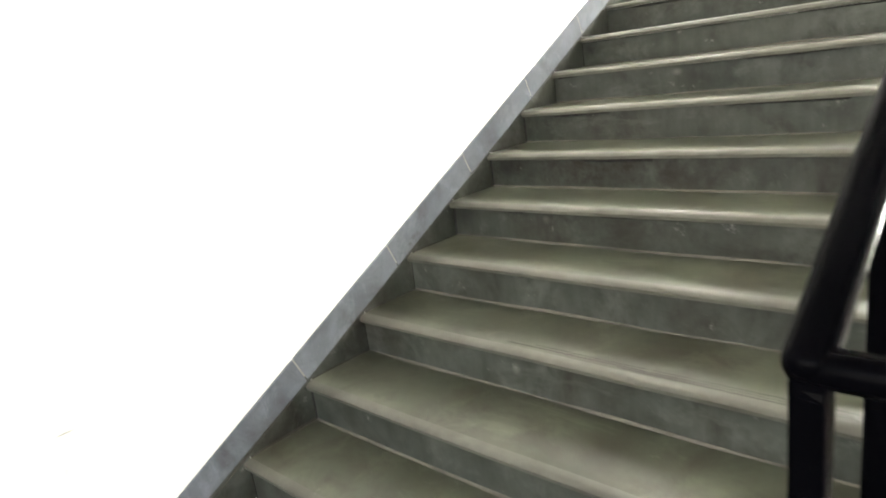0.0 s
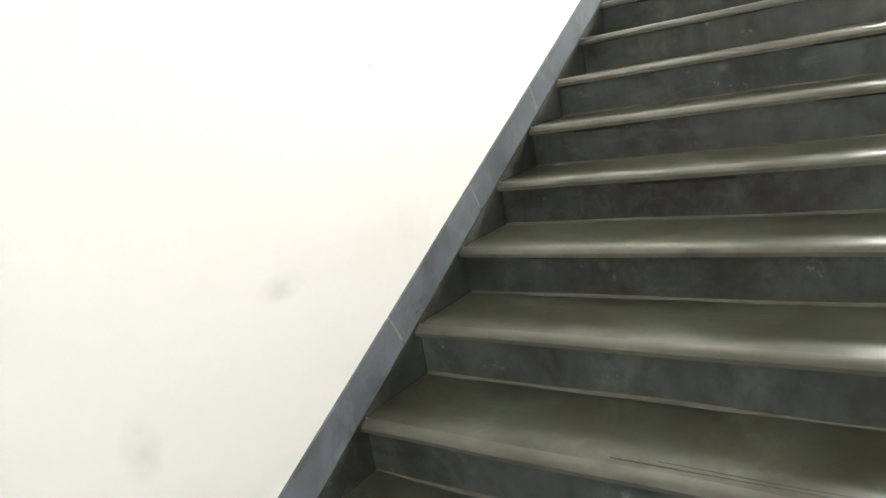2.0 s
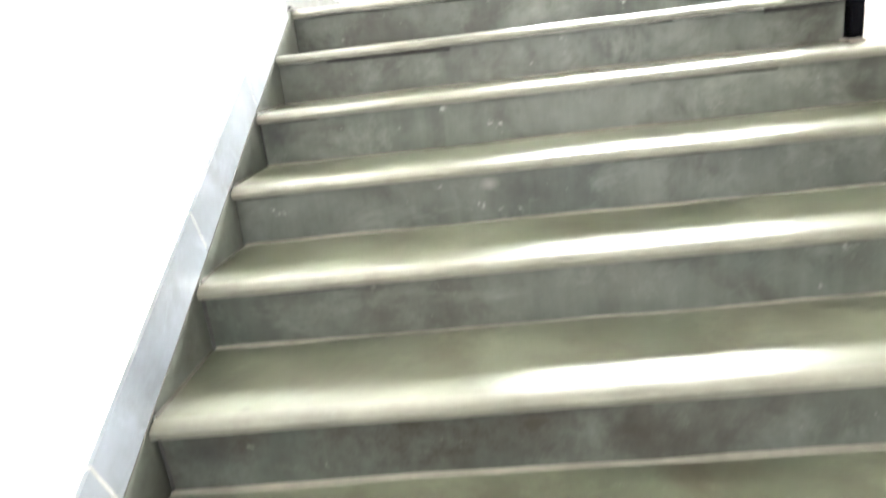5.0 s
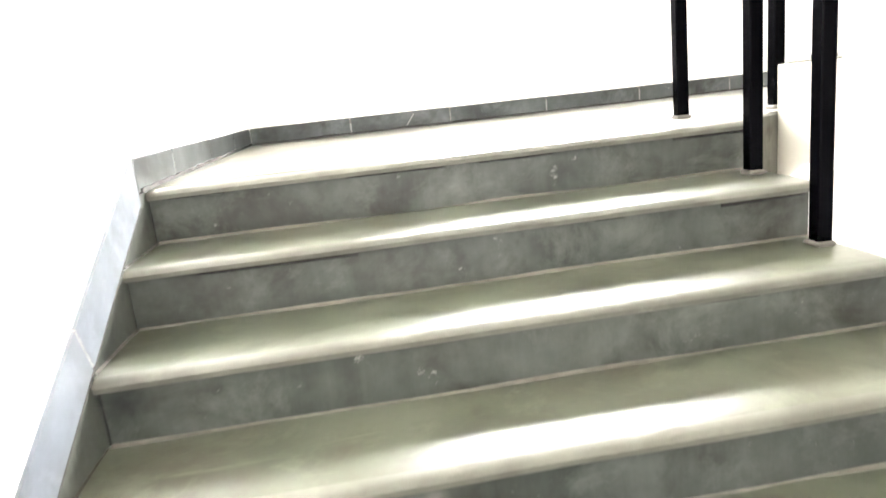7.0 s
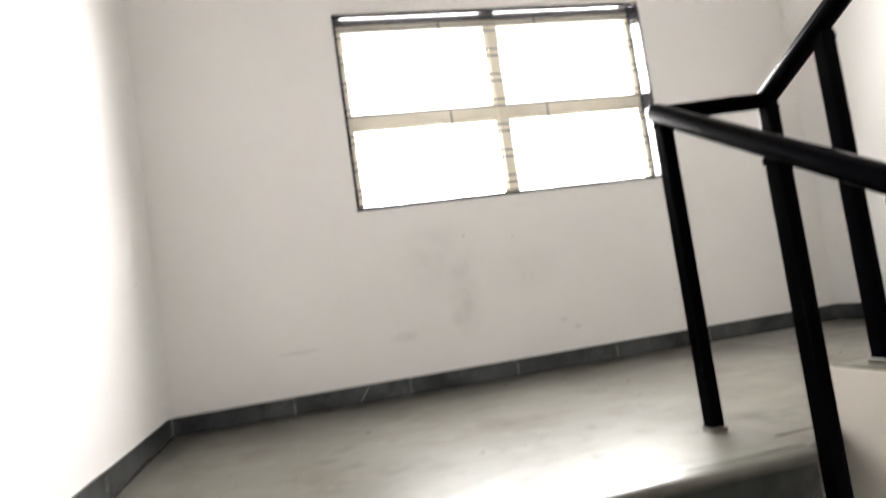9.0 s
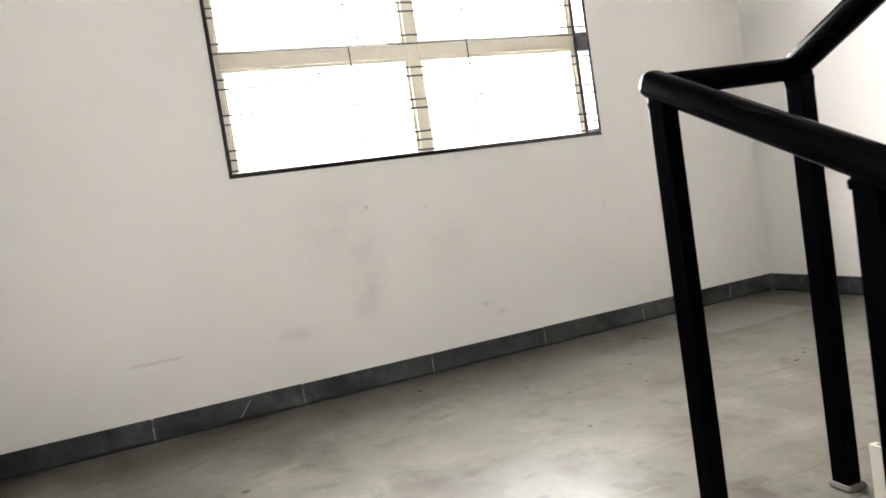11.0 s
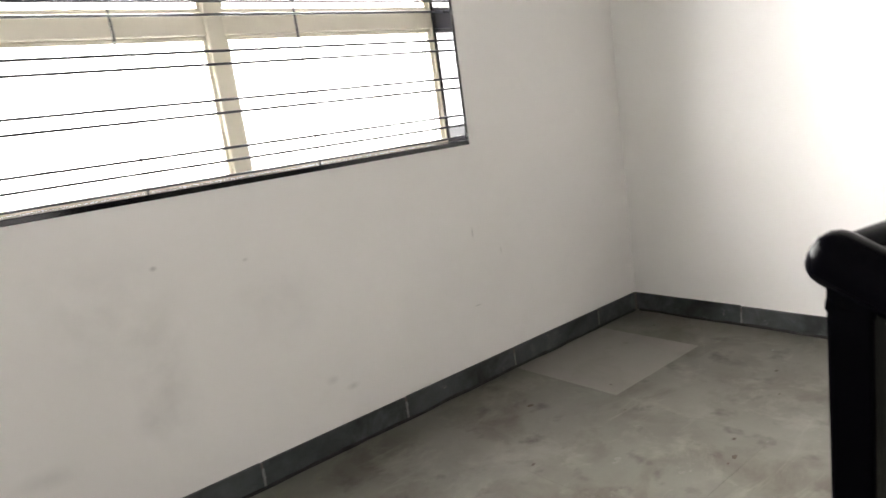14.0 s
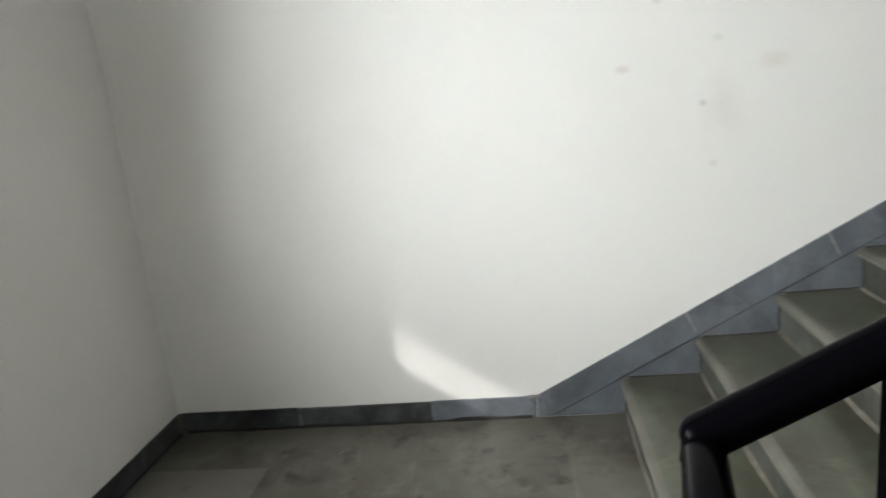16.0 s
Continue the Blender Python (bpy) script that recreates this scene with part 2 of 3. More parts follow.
def plain(name, colour, rough, metal=0.0, grain=30, amount=0.35, relief=0.15):
    m, tr, b = material(name)
    f = span(tr, noise_of(tr, grain, 5, 0.65), 0.35, 0.75)
    tr.links.new(mix(tr, math_of(tr, "MULTIPLY", f, amount), colour, tuple(0.55 * c for c in colour)), b.inputs["Base Color"])
    tr.links.new(span(tr, noise_of(tr, grain * 0.6, 4), 0.3, 0.75, rough * 0.8, min(1, rough * 1.3)), b.inputs["Roughness"])
    b.inputs["Metallic"].default_value = metal
    bump(tr, b, noise_of(tr, grain * 3, 3), relief, 0.002)
    return m


GROUT = plain("grout", (0.36, 0.345, 0.315), 0.9, grain=22, amount=1.0, relief=0.5)
CONCRETE = plain("concrete", (0.33, 0.31, 0.28), 0.9, grain=18, relief=0.5)
CREAM = plain("cream_frame_paint", (0.84, 0.78, 0.64), 0.4, grain=12, amount=0.15)
IRON = plain("dark_iron", (0.045, 0.045, 0.05), 0.45, grain=40)
GRANITE = plain("black_granite", (0.012, 0.012, 0.014), 0.05, grain=150, relief=0.03)
PLASTER = plain("white_plaster", (0.78, 0.765, 0.735), 0.75, grain=9, amount=0.12, relief=0.4)
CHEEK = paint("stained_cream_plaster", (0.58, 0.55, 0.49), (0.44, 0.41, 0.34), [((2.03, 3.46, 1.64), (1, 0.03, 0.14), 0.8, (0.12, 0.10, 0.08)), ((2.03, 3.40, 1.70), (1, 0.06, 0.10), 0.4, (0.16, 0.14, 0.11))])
NEAR_BLACK = plain("matte_near_black", (0.02, 0.018, 0.016), 0.8)
CEMENT = plain("cement_foot", (0.12, 0.108, 0.094), 0.85, grain=50, relief=0.5)
EARTH = plain("ground_earth", (0.34, 0.31, 0.26), 0.95, grain=0.7, amount=0.4)

BEAD = plain("dirty_mortar", (0.055, 0.049, 0.040), 0.9, grain=25, amount=1.0, relief=0.5)
SMEAR = plain("pale_mortar", (0.25, 0.25, 0.245), 0.85, grain=60, amount=1.0, relief=0.4)
MORTAR = plain("brown_mortar", (0.170, 0.155, 0.128), 0.85, grain=14, amount=1.0, relief=0.5)
MUD = plain("dried_mud", (0.078, 0.064, 0.048), 0.9, grain=60, amount=0.8)
HAZE, tr, b = material("bright_haze")
glow = tr.nodes.new("ShaderNodeEmission")
glow.inputs["Color"].default_value, glow.inputs["Strength"].default_value = (1.0, 0.985, 0.95, 1), 10.5
tr.links.new(glow.outputs[0], tr.nodes["Material Output"].inputs["Surface"])

BLACK, tr, b = material("black_gloss_paint")
worn = span(tr, noise_of(tr, 26, 6, 0.75), 0.66, 0.74)
tr.links.new(mix(tr, worn, (0.0012, 0.0012, 0.0018), (0.008, 0.0075, 0.007)), b.inputs["Base Color"])
b.inputs["Roughness"].default_value = 0.2
b.inputs["Specular IOR Level"].default_value = 0.016
bump(tr, b, noise_of(tr, 55, 3), 0.18, 0.002)

GLASS, tr, b = material("window_glass")
clear, shine, blend, edge = (tr.nodes.new("ShaderNode" + k) for k in ("BsdfTransparent", "BsdfGlossy", "MixShader", "Fresnel"))
clear.inputs["Color"].default_value = (0.95, 0.97, 0.96, 1)
shine.inputs["Roughness"].default_value, edge.inputs["IOR"].default_value = 0.0, 1.18
tr.links.new(edge.outputs[0], blend.inputs[0])
tr.links.new(clear.outputs[0], blend.inputs[1])
tr.links.new(shine.outputs[0], blend.inputs[2])
tr.links.new(blend.outputs[0], tr.nodes["Material Output"].inputs["Surface"])

# ---- mesh helpers ----


def part(name, bm, mat, parent=None, label="", smooth=False):
    me = bpy.data.meshes.new(name)
    bmesh.ops.recalc_face_normals(bm, faces=bm.faces)
    for f in bm.faces:
        f.smooth = smooth
    for e in bm.edges:
        e.smooth = not (len(e.link_faces) == 2 and e.calc_face_angle() > 0.6)
    bm.to_mesh(me)
    bm.free()
    me.materials.append(mat)
    ob = new(name, me)
    ob.parent = parent
    return tagged(ob, label)


def box(x0, x1, y0, y1, z0, z1, bevel=0.0, seg=2, bm=None):
    bm = bm or bmesh.new()
    r = bmesh.ops.create_cube(bm, size=1, matrix=Matrix.LocRotScale(((x0 + x1) / 2, (y0 + y1) / 2, (z0 + z1) / 2), None, (x1 - x0, y1 - y0, z1 - z0)))
    if bevel:
        edges = {e for v in r["verts"] for e in v.link_edges}
        bmesh.ops.bevel(bm, geom=list(edges), offset=bevel, segments=seg, affect="EDGES", profile=0.5)
    return bm


def prism(profile, x0, x1, cuts=1, wobble=0.0, seed=0, bm=None):
    """A profile of (y, z) carried along x, uneven by wobble."""
    bm = bm or bmesh.new()
    rings = []
    for i in range(cuts + 1):
        x = x0 + (x1 - x0) * i / cuts
        ring = []
        for j, (y, z) in enumerate(profile):
            dy = wobble * noise.noise((x * 3.1, seed * 7.3 + (j > 1) * 0.4, 1.7))
            dz = 0.6 * wobble * noise.noise((x * 2.3, seed * 5.1, 9.2))
            ring.append(bm.verts.new((x, y + dy, z + dz)))
        rings.append(ring)
    n = len(profile)
    for a, b3 in zip(rings, rings[1:]):
        for j in range(n):
            bm.faces.new((a[j], a[(j + 1) % n], b3[(j + 1) % n], b3[j]))
    bm.faces.new(rings[0])
    bm.faces.new(rings[-1][::-1])
    return bm


def along_y(profile, y0, y1, cuts, wobble, seed):
    """A profile of (x, z) carried along y."""
    bm = prism([(p, q) for p, q in profile], y0, y1, cuts, wobble, seed)
    for v in bm.verts:
        v.co = Vector((v.co.y, v.co.x, v.co.z))
    return bm


def upright(profile, z0, z1, cuts, wobble, seed):
    """A profile of (x, y) carried upwards."""
    bm = prism([(p, q) for p, q in profile], z0, z1, cuts, wobble, seed)
    for v in bm.verts:
        v.co = Vector((v.co.y, v.co.z, v.co.x))
    return bm


def plate(outline, x0, x1):
    """A flat slab in the y-z plane, from x0 to x1."""
    return prism(outline, x0, x1)


def empty(name, label, category, group="", kind=""):
    return tagged(new(name), label, category, group, kind)


def structure(ob, label, category):
    return tagged(ob, label, category, "", "structure")


# ---- plan ----
R, T, N = 0.16, 0.30, 11          # riser, going, steps of a flight
LAND = N * R                      # the landing's height
WIDE, BACK = 3.94, 5.44           # the faces of the skirting
F1, F2 = 1.825, 2.03              # the inner ends of the two flights
M1 = 3.47                         # first nosing of the second flight
UPPER = 2 * LAND
TOP = UPPER + 1.62                # ceiling
FRONT = -2.4
BASE = -2.1
WX0, WX1, WZ0, WZ1 = 1.045, 2.915, 2.77, 3.868

# ---- walls ----
structure(part("wall_left", box(-0.24, -0.008, FRONT, BACK + 0.008, BASE, TOP), PAINT_LEFT), "white painted plaster stair wall with faint scuffs", "wall")
structure(part("wall_right", box(WIDE + 0.008, WIDE + 0.24, FRONT, BACK + 0.008, BASE, TOP), PAINT_RIGHT), "white painted plaster stair wall with small stains", "wall")
bm = box(-0.24, WX0, BACK + 0.008, BACK + 0.24, BASE, TOP)
box(WX1, WIDE + 0.24, BACK + 0.008, BACK + 0.24, BASE, TOP, bm=bm)
box(WX0, WX1, BACK + 0.008, BACK + 0.24, WZ1 - UPPER, WZ0, bm=bm)
box(WX0, WX1, BACK + 0.008, BACK + 0.24, BASE, WZ0 - UPPER, bm=bm)
box(WX0, WX1, BACK + 0.008, BACK + 0.24, WZ1, TOP, bm=bm)
structure(part("wall_back", bm, PAINT_BACK), "white painted landing wall with grey smudges and a window", "wall")
# Unseen front wall, its opening assumed for the lamp behind it
bm = box(-0.24, 0.67, FRONT - 0.23, FRONT, BASE, TOP)
box(3.27, WIDE + 0.24, FRONT - 0.23, FRONT, BASE, TOP, bm=bm)
box(0.67, 3.27, FRONT - 0.23, FRONT, 2.65, TOP, bm=bm)
structure(part("wall_front", bm, PAINT), "white painted wall with an assumed wide opening to a hall", "wall")
structure(part("ceiling", box(-0.24, WIDE + 0.24, FRONT - 0.23, BACK + 0.24, TOP, TOP + 0.15), PLASTER), "plain white plastered ceiling", "ceiling")
structure(part("ground", box(-400, 400, -400, 400, -3.6, -3.5), EARTH), "pale bare ground outside", "ground")


# ---- stairs ----
def nose_profile(y, z, depth, thick=0.031):
    """A tread with a rounded nose at (y, z)."""
    return [(y + depth, z), (y + 0.105, z), (y + 0.060, z - 0.0008), (y + 0.032, z - 0.0026), (y + 0.015, z - 0.0060), (y + 0.005, z - 0.0115), (y, z - 0.019), (y + 0.002, z - thick), (y + depth, z - thick)]


def flight(name, x0, x1, y0, z0, way, label):
    """Eleven steps that rise along y (way 1) or against it (way -1), first nosing at y0."""
    top = empty(name, label, "staircase")
    put = Matrix.Identity(4) if way > 0 else Matrix.Translation((x0 + x1, 0, 0)) @ Matrix.Rotation(math.pi, 4, "Z")
    s0 = y0 if way > 0 else -y0
    outline = [(s0 + 0.045, z0)]
    for k in range(N):
        outline += [(s0 + k * T + 0.045, z0 + (k + 1) * R - 0.03), (s0 + (k + 1) * T + 0.045, z0 + (k + 1) * R - 0.03)]
    end = s0 + (N - 1) * T + 0.06
    outline = outline[:-1] + [(end, z0 + N * R - 0.03), (end, z0 + (N - 1) * R - 0.24), (s0 + 0.045, z0 - 0.222)]
    core = part("flight_slab", prism(outline, x0, x1 - 0.016 * (way < 0)), PLASTER, top, "white plastered stair slab with a sloping soffit")
    core.matrix_basis = put
    inset = 0.0
    if way < 0:
        inset = 0.016
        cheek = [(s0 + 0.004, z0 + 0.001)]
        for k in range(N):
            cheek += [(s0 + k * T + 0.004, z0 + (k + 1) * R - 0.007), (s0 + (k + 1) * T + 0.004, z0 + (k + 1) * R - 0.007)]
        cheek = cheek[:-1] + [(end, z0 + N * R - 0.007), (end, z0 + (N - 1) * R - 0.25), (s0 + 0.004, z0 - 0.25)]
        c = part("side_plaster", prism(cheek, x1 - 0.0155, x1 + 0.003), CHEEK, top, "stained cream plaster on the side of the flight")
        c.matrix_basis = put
    for k in range(N):
        y, z = s0 + k * T, z0 + (k + 1) * R
        depth = T + 0.045 if k < N - 1 else 0.058
        t = part("tread", prism(nose_profile(y, z, depth), x0, x1 + 0.004 * (way > 0) - 0.25 * inset, 14, 0.0035, k + 20 * (way > 0)), TREAD, top, smooth=True)
        t.data.materials.append(EDGE)
        for f in t.data.polygons:
            f.material_index = int(f.index < 14 * 9 and f.index % 9 in (3, 4, 5, 6))
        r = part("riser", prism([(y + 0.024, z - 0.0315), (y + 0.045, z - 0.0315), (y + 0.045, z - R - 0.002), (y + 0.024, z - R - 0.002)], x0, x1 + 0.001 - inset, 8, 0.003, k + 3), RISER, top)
        g = part("grout_line", prism([(y + 0.0245, z - R + 0.0055), (y + 0.0245, z - R - 0.001), (y + 0.0125, z - R - 0.001)], x0 + 0.004, x1 - inset - 0.002, 90, 0.011, k + 50), MORTAR, top)
        e = y + T + 0.02 if k < N - 1 else y + 0.05
        q = part("grout_bead", along_y([(x0, z + 0.004), (x0 + 0.005, z - 0.001), (x0, z - 0.001)], y + 0.03, e, 10, 0.006, k), BEAD, top)
        # Near-black bead up the corner of riser and wall
        v = part("grout_bead", upright([(x0, y + 0.0235), (x0 + 0.004, y + 0.0255), (x0, y + 0.0195)], z - R, z - 0.032, 9, 0.010, k), NEAR_BLACK, top)
        for o in (t, r, g, q, v):
            o.matrix_basis = put
    return top


first = flight("staircase", 0.0, F1, T, 0.0, 1, "grey-green polished stone stair flight with worn, lightened nosings")
rng = random.Random(7)
for k in range(N):
    x = rng.uniform(0.0, 0.3)
    while x < F1 - 0.15:
        wide = rng.uniform(0.08, 0.45)
        y, z = T + k * T + 0.021, (k + 1) * R - 0.0315
        drop = rng.uniform(0.004, 0.015)
        gap = prism([(y - 0.001, z + 0.002), (y + 0.006, z + 0.002), (y + 0.006, z - drop), (y - 0.001, z - drop * 0.6)], x, min(x + wide, F1 - 0.01), 24, 0.010, k * 3.7 + x)
        part("open_joint", gap, NEAR_BLACK, first, "dark broken gap under the nosing")
        x += wide + rng.uniform(0.1, 0.6)
for a, c, y in ((0.70, 1.75, 0.948), (0.80, 1.80, 0.962), (1.1, 1.7, 0.938)):
    part("scratch", prism([(y, 0.4800), (y + 0.0012, 0.4803), (y + 0.0024, 0.4800)], a, c, 24, 0.004, a), NEAR_BLACK, first, "thin dark scratch along the worn tread")
flight("staircase", F2, WIDE, M1, LAND, -1, "grey stone stair flight rising from the landing")
flight("staircase", F2, WIDE, M1, LAND - UPPER, -1, "grey stone stair flight going down to the floor below")


# ---- skirting along the flights: slanted slabs over stepped cheek stones ----
def stair_skirting(x_wall, side, y0, z0, way, label):
    top = structure(empty("baseboard", label, "skirting"), label, "skirting")
    xa, xb = sorted((x_wall - side * 0.012, x_wall))
    slope = R / T
    pt = lambda s, z: (y0 + way * (s - T), z0 + z)
    end = N * T - 0.05
    low = lambda q: max(0.0, slope * q - 0.004)
    high = lambda q: slope * q + 0.122
    bed = [pt(-0.048, 0.0), pt(end - 0.002, low(end)), pt(end - 0.002, high(end) - 0.003), pt(-0.048, high(-0.05) - 0.003)]
    part("grout_bed", plate(bed, xa + 0.0008 * (side < 0), xb - 0.0008 * (side > 0)), GROUT, top)
    joints = [-0.05] + [0.58 + 0.53 * i for i in range(5)] + [end]
    for a, c in zip(joints, joints[1:]):
        la, lc = (0.0 if a < 0 else 0.035), (0.0 if c == end else 0.035)
        a, c = a + 0.003, c - 0.003
        quad = [pt(a + la, low(a + la)), pt(c + lc, low(c + lc)), pt(c - lc * 0.3, high(c - lc * 0.3)), pt(a - la * 0.3, high(a - la * 0.3))]
        part("skirting_slab", plate(quad, xa, xb), SKIRT, top)
    bead = bmesh.new()
    cuts = [pt(q, low(q)) for q in [0.02 + (end - 0.04) * i / 140 for i in range(141)]]
    rows = []
    for i, (y, z) in enumerate(cuts):
        w = 0.0022 + 0.003 * abs(noise.noise((y * 9.1, z * 7.7, x_wall)))
        mid = z + 0.003 * noise.noise((y * 5.3, 3.1, x_wall))
        inner, outer = (xb - 0.006, xb + 0.0012) if side > 0 else (xa + 0.006, xa - 0.0012)
        rows.append([bead.verts.new(c) for c in ((inner, y, mid - w), (outer, y, mid - w * 0.4), (outer, y, mid + w * 0.4), (inner, y, mid + w))])
    for a, c in zip(rows, rows[1:]):
        for j in range(4):
            bead.faces.new((a[j], a[(j + 1) % 4], c[(j + 1) % 4], c[j]))
    bead.faces.new(rows[0])
    bead.faces.new(rows[-1][::-1])
    part("joint_mortar", bead, BEAD, top, "dirty mortar along the slanting joint")
    for k in range(N):
        s0, s1 = k * T, (k + 1) * T
        f0 = s0 + 0.002 if k else -0.046
        tri = [pt(f0, k * R), pt(s1 + 0.03, k * R), pt(s1 + 0.03, low(s1) + 0.03), pt(f0, low(s0) + 0.03)]
        part("cheek_stone", plate(tri, xa + 0.002 * (side < 0), xb - 0.002 * (side > 0)), RISER if way > 0 else SKIRT, top)
    return top


stair_skirting(0.0, 1, T, 0.0, 1, "blue-grey stone skirting slabs slanting up the stairs")
stair_skirting(WIDE, -1, M1, LAND, -1, "blue-grey stone skirting slabs slanting up the second flight")


# ---- skirting along level floors ----
def level_skirting(name, cuts, axis, face, inward, z, mat, label, h=0.095):
    top = structure(empty(name, label, "skirting"), label, "skirting")
    for i, (a, c) in enumerate(zip(cuts, cuts[1:])):
        u0, u1 = a + 0.002, c - 0.002
        v0, v1 = sorted((face, face + inward * 0.012))
        dz = 0.004 * noise.noise((a * 3.3, face, 0.5))
        bm = box(u0, u1, v0, v1, z, z + h + dz, 0.0025, 1) if axis == "x" else box(v0, v1, u0, u1, z, z + h + dz, 0.0025, 1)
        # The slab ending at 4.27 gets paler stone in place of sunlight on it
        part("skirting_slab", bm, SKIRT if mat is DARKSKIRT and c == 4.27 and axis == "y" and face > 1 else mat, top)
    v0, v1 = sorted((face + inward * 0.0008, face + inward * 0.010))
    bm = box(cuts[0] + 0.003, cuts[-1] - 0.013, v0, v1, z, z + h - 0.006) if axis == "x" else box(v0, v1, cuts[0] + 0.003, cuts[-1] - 0.013, z, z + h - 0.006)
    part("grout_bed", bm, CEMENT, top)
    for u in cuts[1:-1]:
        w = 0.0022 + 0.002 * abs(noise.noise((u * 9, face, z)))
        v0, v1 = sorted((face - inward * 0.001, face + inward * 0.008))
        zz = [z + 0.001, z + h * (0.75 + 0.4 * noise.noise((u * 7, z, 2.2)))]
        bm = box(u - w, u + w, v0, v1, *zz) if axis == "x" else box(v0, v1, u - w, u + w, *zz)
        bmesh.ops.subdivide_edges(bm, edges=[e for e in bm.edges if abs(e.verts[0].co.z - e.verts[1].co.z) > 0.03], cuts=5)
        for q in bm.verts:
            q.co += Vector(noise.noise_vector(q.co * 70)) * 0.0045
        part("joint_mortar", bm, SMEAR, top, "pale mortar smeared over a joint")
    # Uneven near-black bead along the foot of the slabs
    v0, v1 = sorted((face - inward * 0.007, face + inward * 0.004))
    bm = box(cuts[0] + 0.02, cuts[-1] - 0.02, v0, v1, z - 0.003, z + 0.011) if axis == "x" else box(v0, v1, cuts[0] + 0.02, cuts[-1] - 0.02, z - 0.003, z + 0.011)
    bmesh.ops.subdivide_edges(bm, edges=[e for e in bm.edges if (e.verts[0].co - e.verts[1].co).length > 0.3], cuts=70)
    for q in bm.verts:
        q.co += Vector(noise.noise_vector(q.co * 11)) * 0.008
    part("foot_bead", bm, NEAR_BLACK, top, "uneven black bead along the skirting's foot")
    return top


XJ = [0.593 + 0.606 * i for i in range(6)]
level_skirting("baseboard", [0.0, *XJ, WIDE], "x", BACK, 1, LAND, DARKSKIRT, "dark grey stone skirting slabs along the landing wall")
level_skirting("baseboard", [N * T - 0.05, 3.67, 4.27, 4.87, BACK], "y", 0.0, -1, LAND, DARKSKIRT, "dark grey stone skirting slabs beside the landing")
level_skirting("baseboard", [M1 + T + 0.05, 4.27, 4.87, BACK], "y", WIDE, 1, LAND, DARKSKIRT, "dark grey stone skirting beside the stairs, one slab paler for sunlight")
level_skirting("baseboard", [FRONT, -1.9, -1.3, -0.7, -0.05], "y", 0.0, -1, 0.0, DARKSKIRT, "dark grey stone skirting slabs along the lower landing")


# ---- floors of stone slabs ----
def slab_floor(name, xs, ys, z, label, pale=(), well=None):
    """Slabs on a bed; a well (x0, x1, y) is cut out of the first row between x0 and x1, up to y."""
    top = structure(empty(name, label, "floor"), label, "floor")
    beds = [(xs[0], xs[-1], ys[0])] if not well else [(xs[0], well[0], ys[0]), (well[0], well[1], well[2]), (well[1], xs[-1], ys[0])]
    for a, c, d in beds:
        part("bed", box(a, c, d, ys[-1], z - 0.15, z - 0.006), CONCRETE, top)
    for i, (a, c) in enumerate(zip(xs, xs[1:])):
        for j, (d, e) in enumerate(zip(ys, ys[1:])):
            dz = 0.0002 * noise.noise((a * 5.2, d * 4.1, z))
            if well and j == 0 and a < well[0] < c:
                for p, q, y in ((a, well[0], d), (well[0], well[1], well[2]), (well[1], c, d)):
                    part("floor_slab", box(p + 0.0004, q - 0.0004, y, e - 0.0004, z - 0.02, z + dz), FLOOR, top)
                continue
            bm = box(a + 0.0002, c - 0.0002, d + 0.0002, e - 0.0002, z - 0.02, z + dz)
            part("floor_slab", bm, PALESTONE if (i, j) in pale else FLOOR, top)
    return top


landing = slab_floor("floor_landing", [0.0, *XJ, WIDE], [3.358, 3.70, 4.31, 4.905, BACK], LAND, "grey polished stone slab landing floor, stained", {(5, 3)}, (F1 + 0.005, F2 + 0.018, M1))
crack = prism([(BACK - 0.0015, -0.003), (BACK + 0.004, -0.003), (BACK + 0.004, 0.003), (BACK - 0.0015, 0.003)], 0, 0.098, 14, 0.004, 3)
bmesh.ops.transform(crack, matrix=Matrix.Translation((0.918, 0, LAND + 0.002)) @ Matrix.Rotation(radians(-53), 4, "Y"), verts=crack.verts)
structure(part("trim", crack, SMEAR), "pale filled crack across a skirting slab", "mortar")
rng = random.Random(11)
for i in range(34):
    x, y, r = rng.uniform(0.15, 3.8), rng.uniform(3.75, 5.38), rng.choice((0.003, 0.004, 0.005, 0.008))
    bm = bmesh.new()
    bmesh.ops.create_circle(bm, cap_ends=True, segments=9, radius=r, matrix=Matrix.Translation((x, y, LAND + 0.0012)))
    for v in bm.verts:
        v.co.x, v.co.y = x + (v.co.x - x) * 1.7 + 0.5 * r * rng.uniform(-1, 1), v.co.y + 0.4 * r * rng.uniform(-1, 1)
    bm.verts.ensure_lookup_table()
    bmesh.ops.solidify(bm, geom=bm.faces[:], thickness=0.0008)
    part("paint_fleck", bm, rng.choice((MUD, MUD, SMEAR)), landing)
slab_floor("floor_lower", [0.0, *XJ, WIDE], [FRONT - 0.9, -1.8, -1.2, -0.6, 0.0, 0.324], 0.0, "grey polished stone slab floor of the lower landing")
slab_floor("floor_upper", [0.0, *XJ, WIDE], [FRONT, -1.8, -1.2, -0.6, 0.0, 0.412], UPPER, "grey stone slab floor of the upper landing")
slab_floor("floor_edge", [F2, 2.7, 3.3, WIDE], [0.3245, 0.412], 0.0, "narrow stone strip at the head of the stairs")
slab_floor("floor_below", [0.0, *XJ, WIDE], [3.40, 4.31, 4.905, BACK], LAND - UPPER, "grey stone slab floor of the landing below")
bm = box(WIDE - 0.010, WIDE - 0.0005, BACK - 0.008, BACK - 0.0005, LAND, LAND + 0.098)
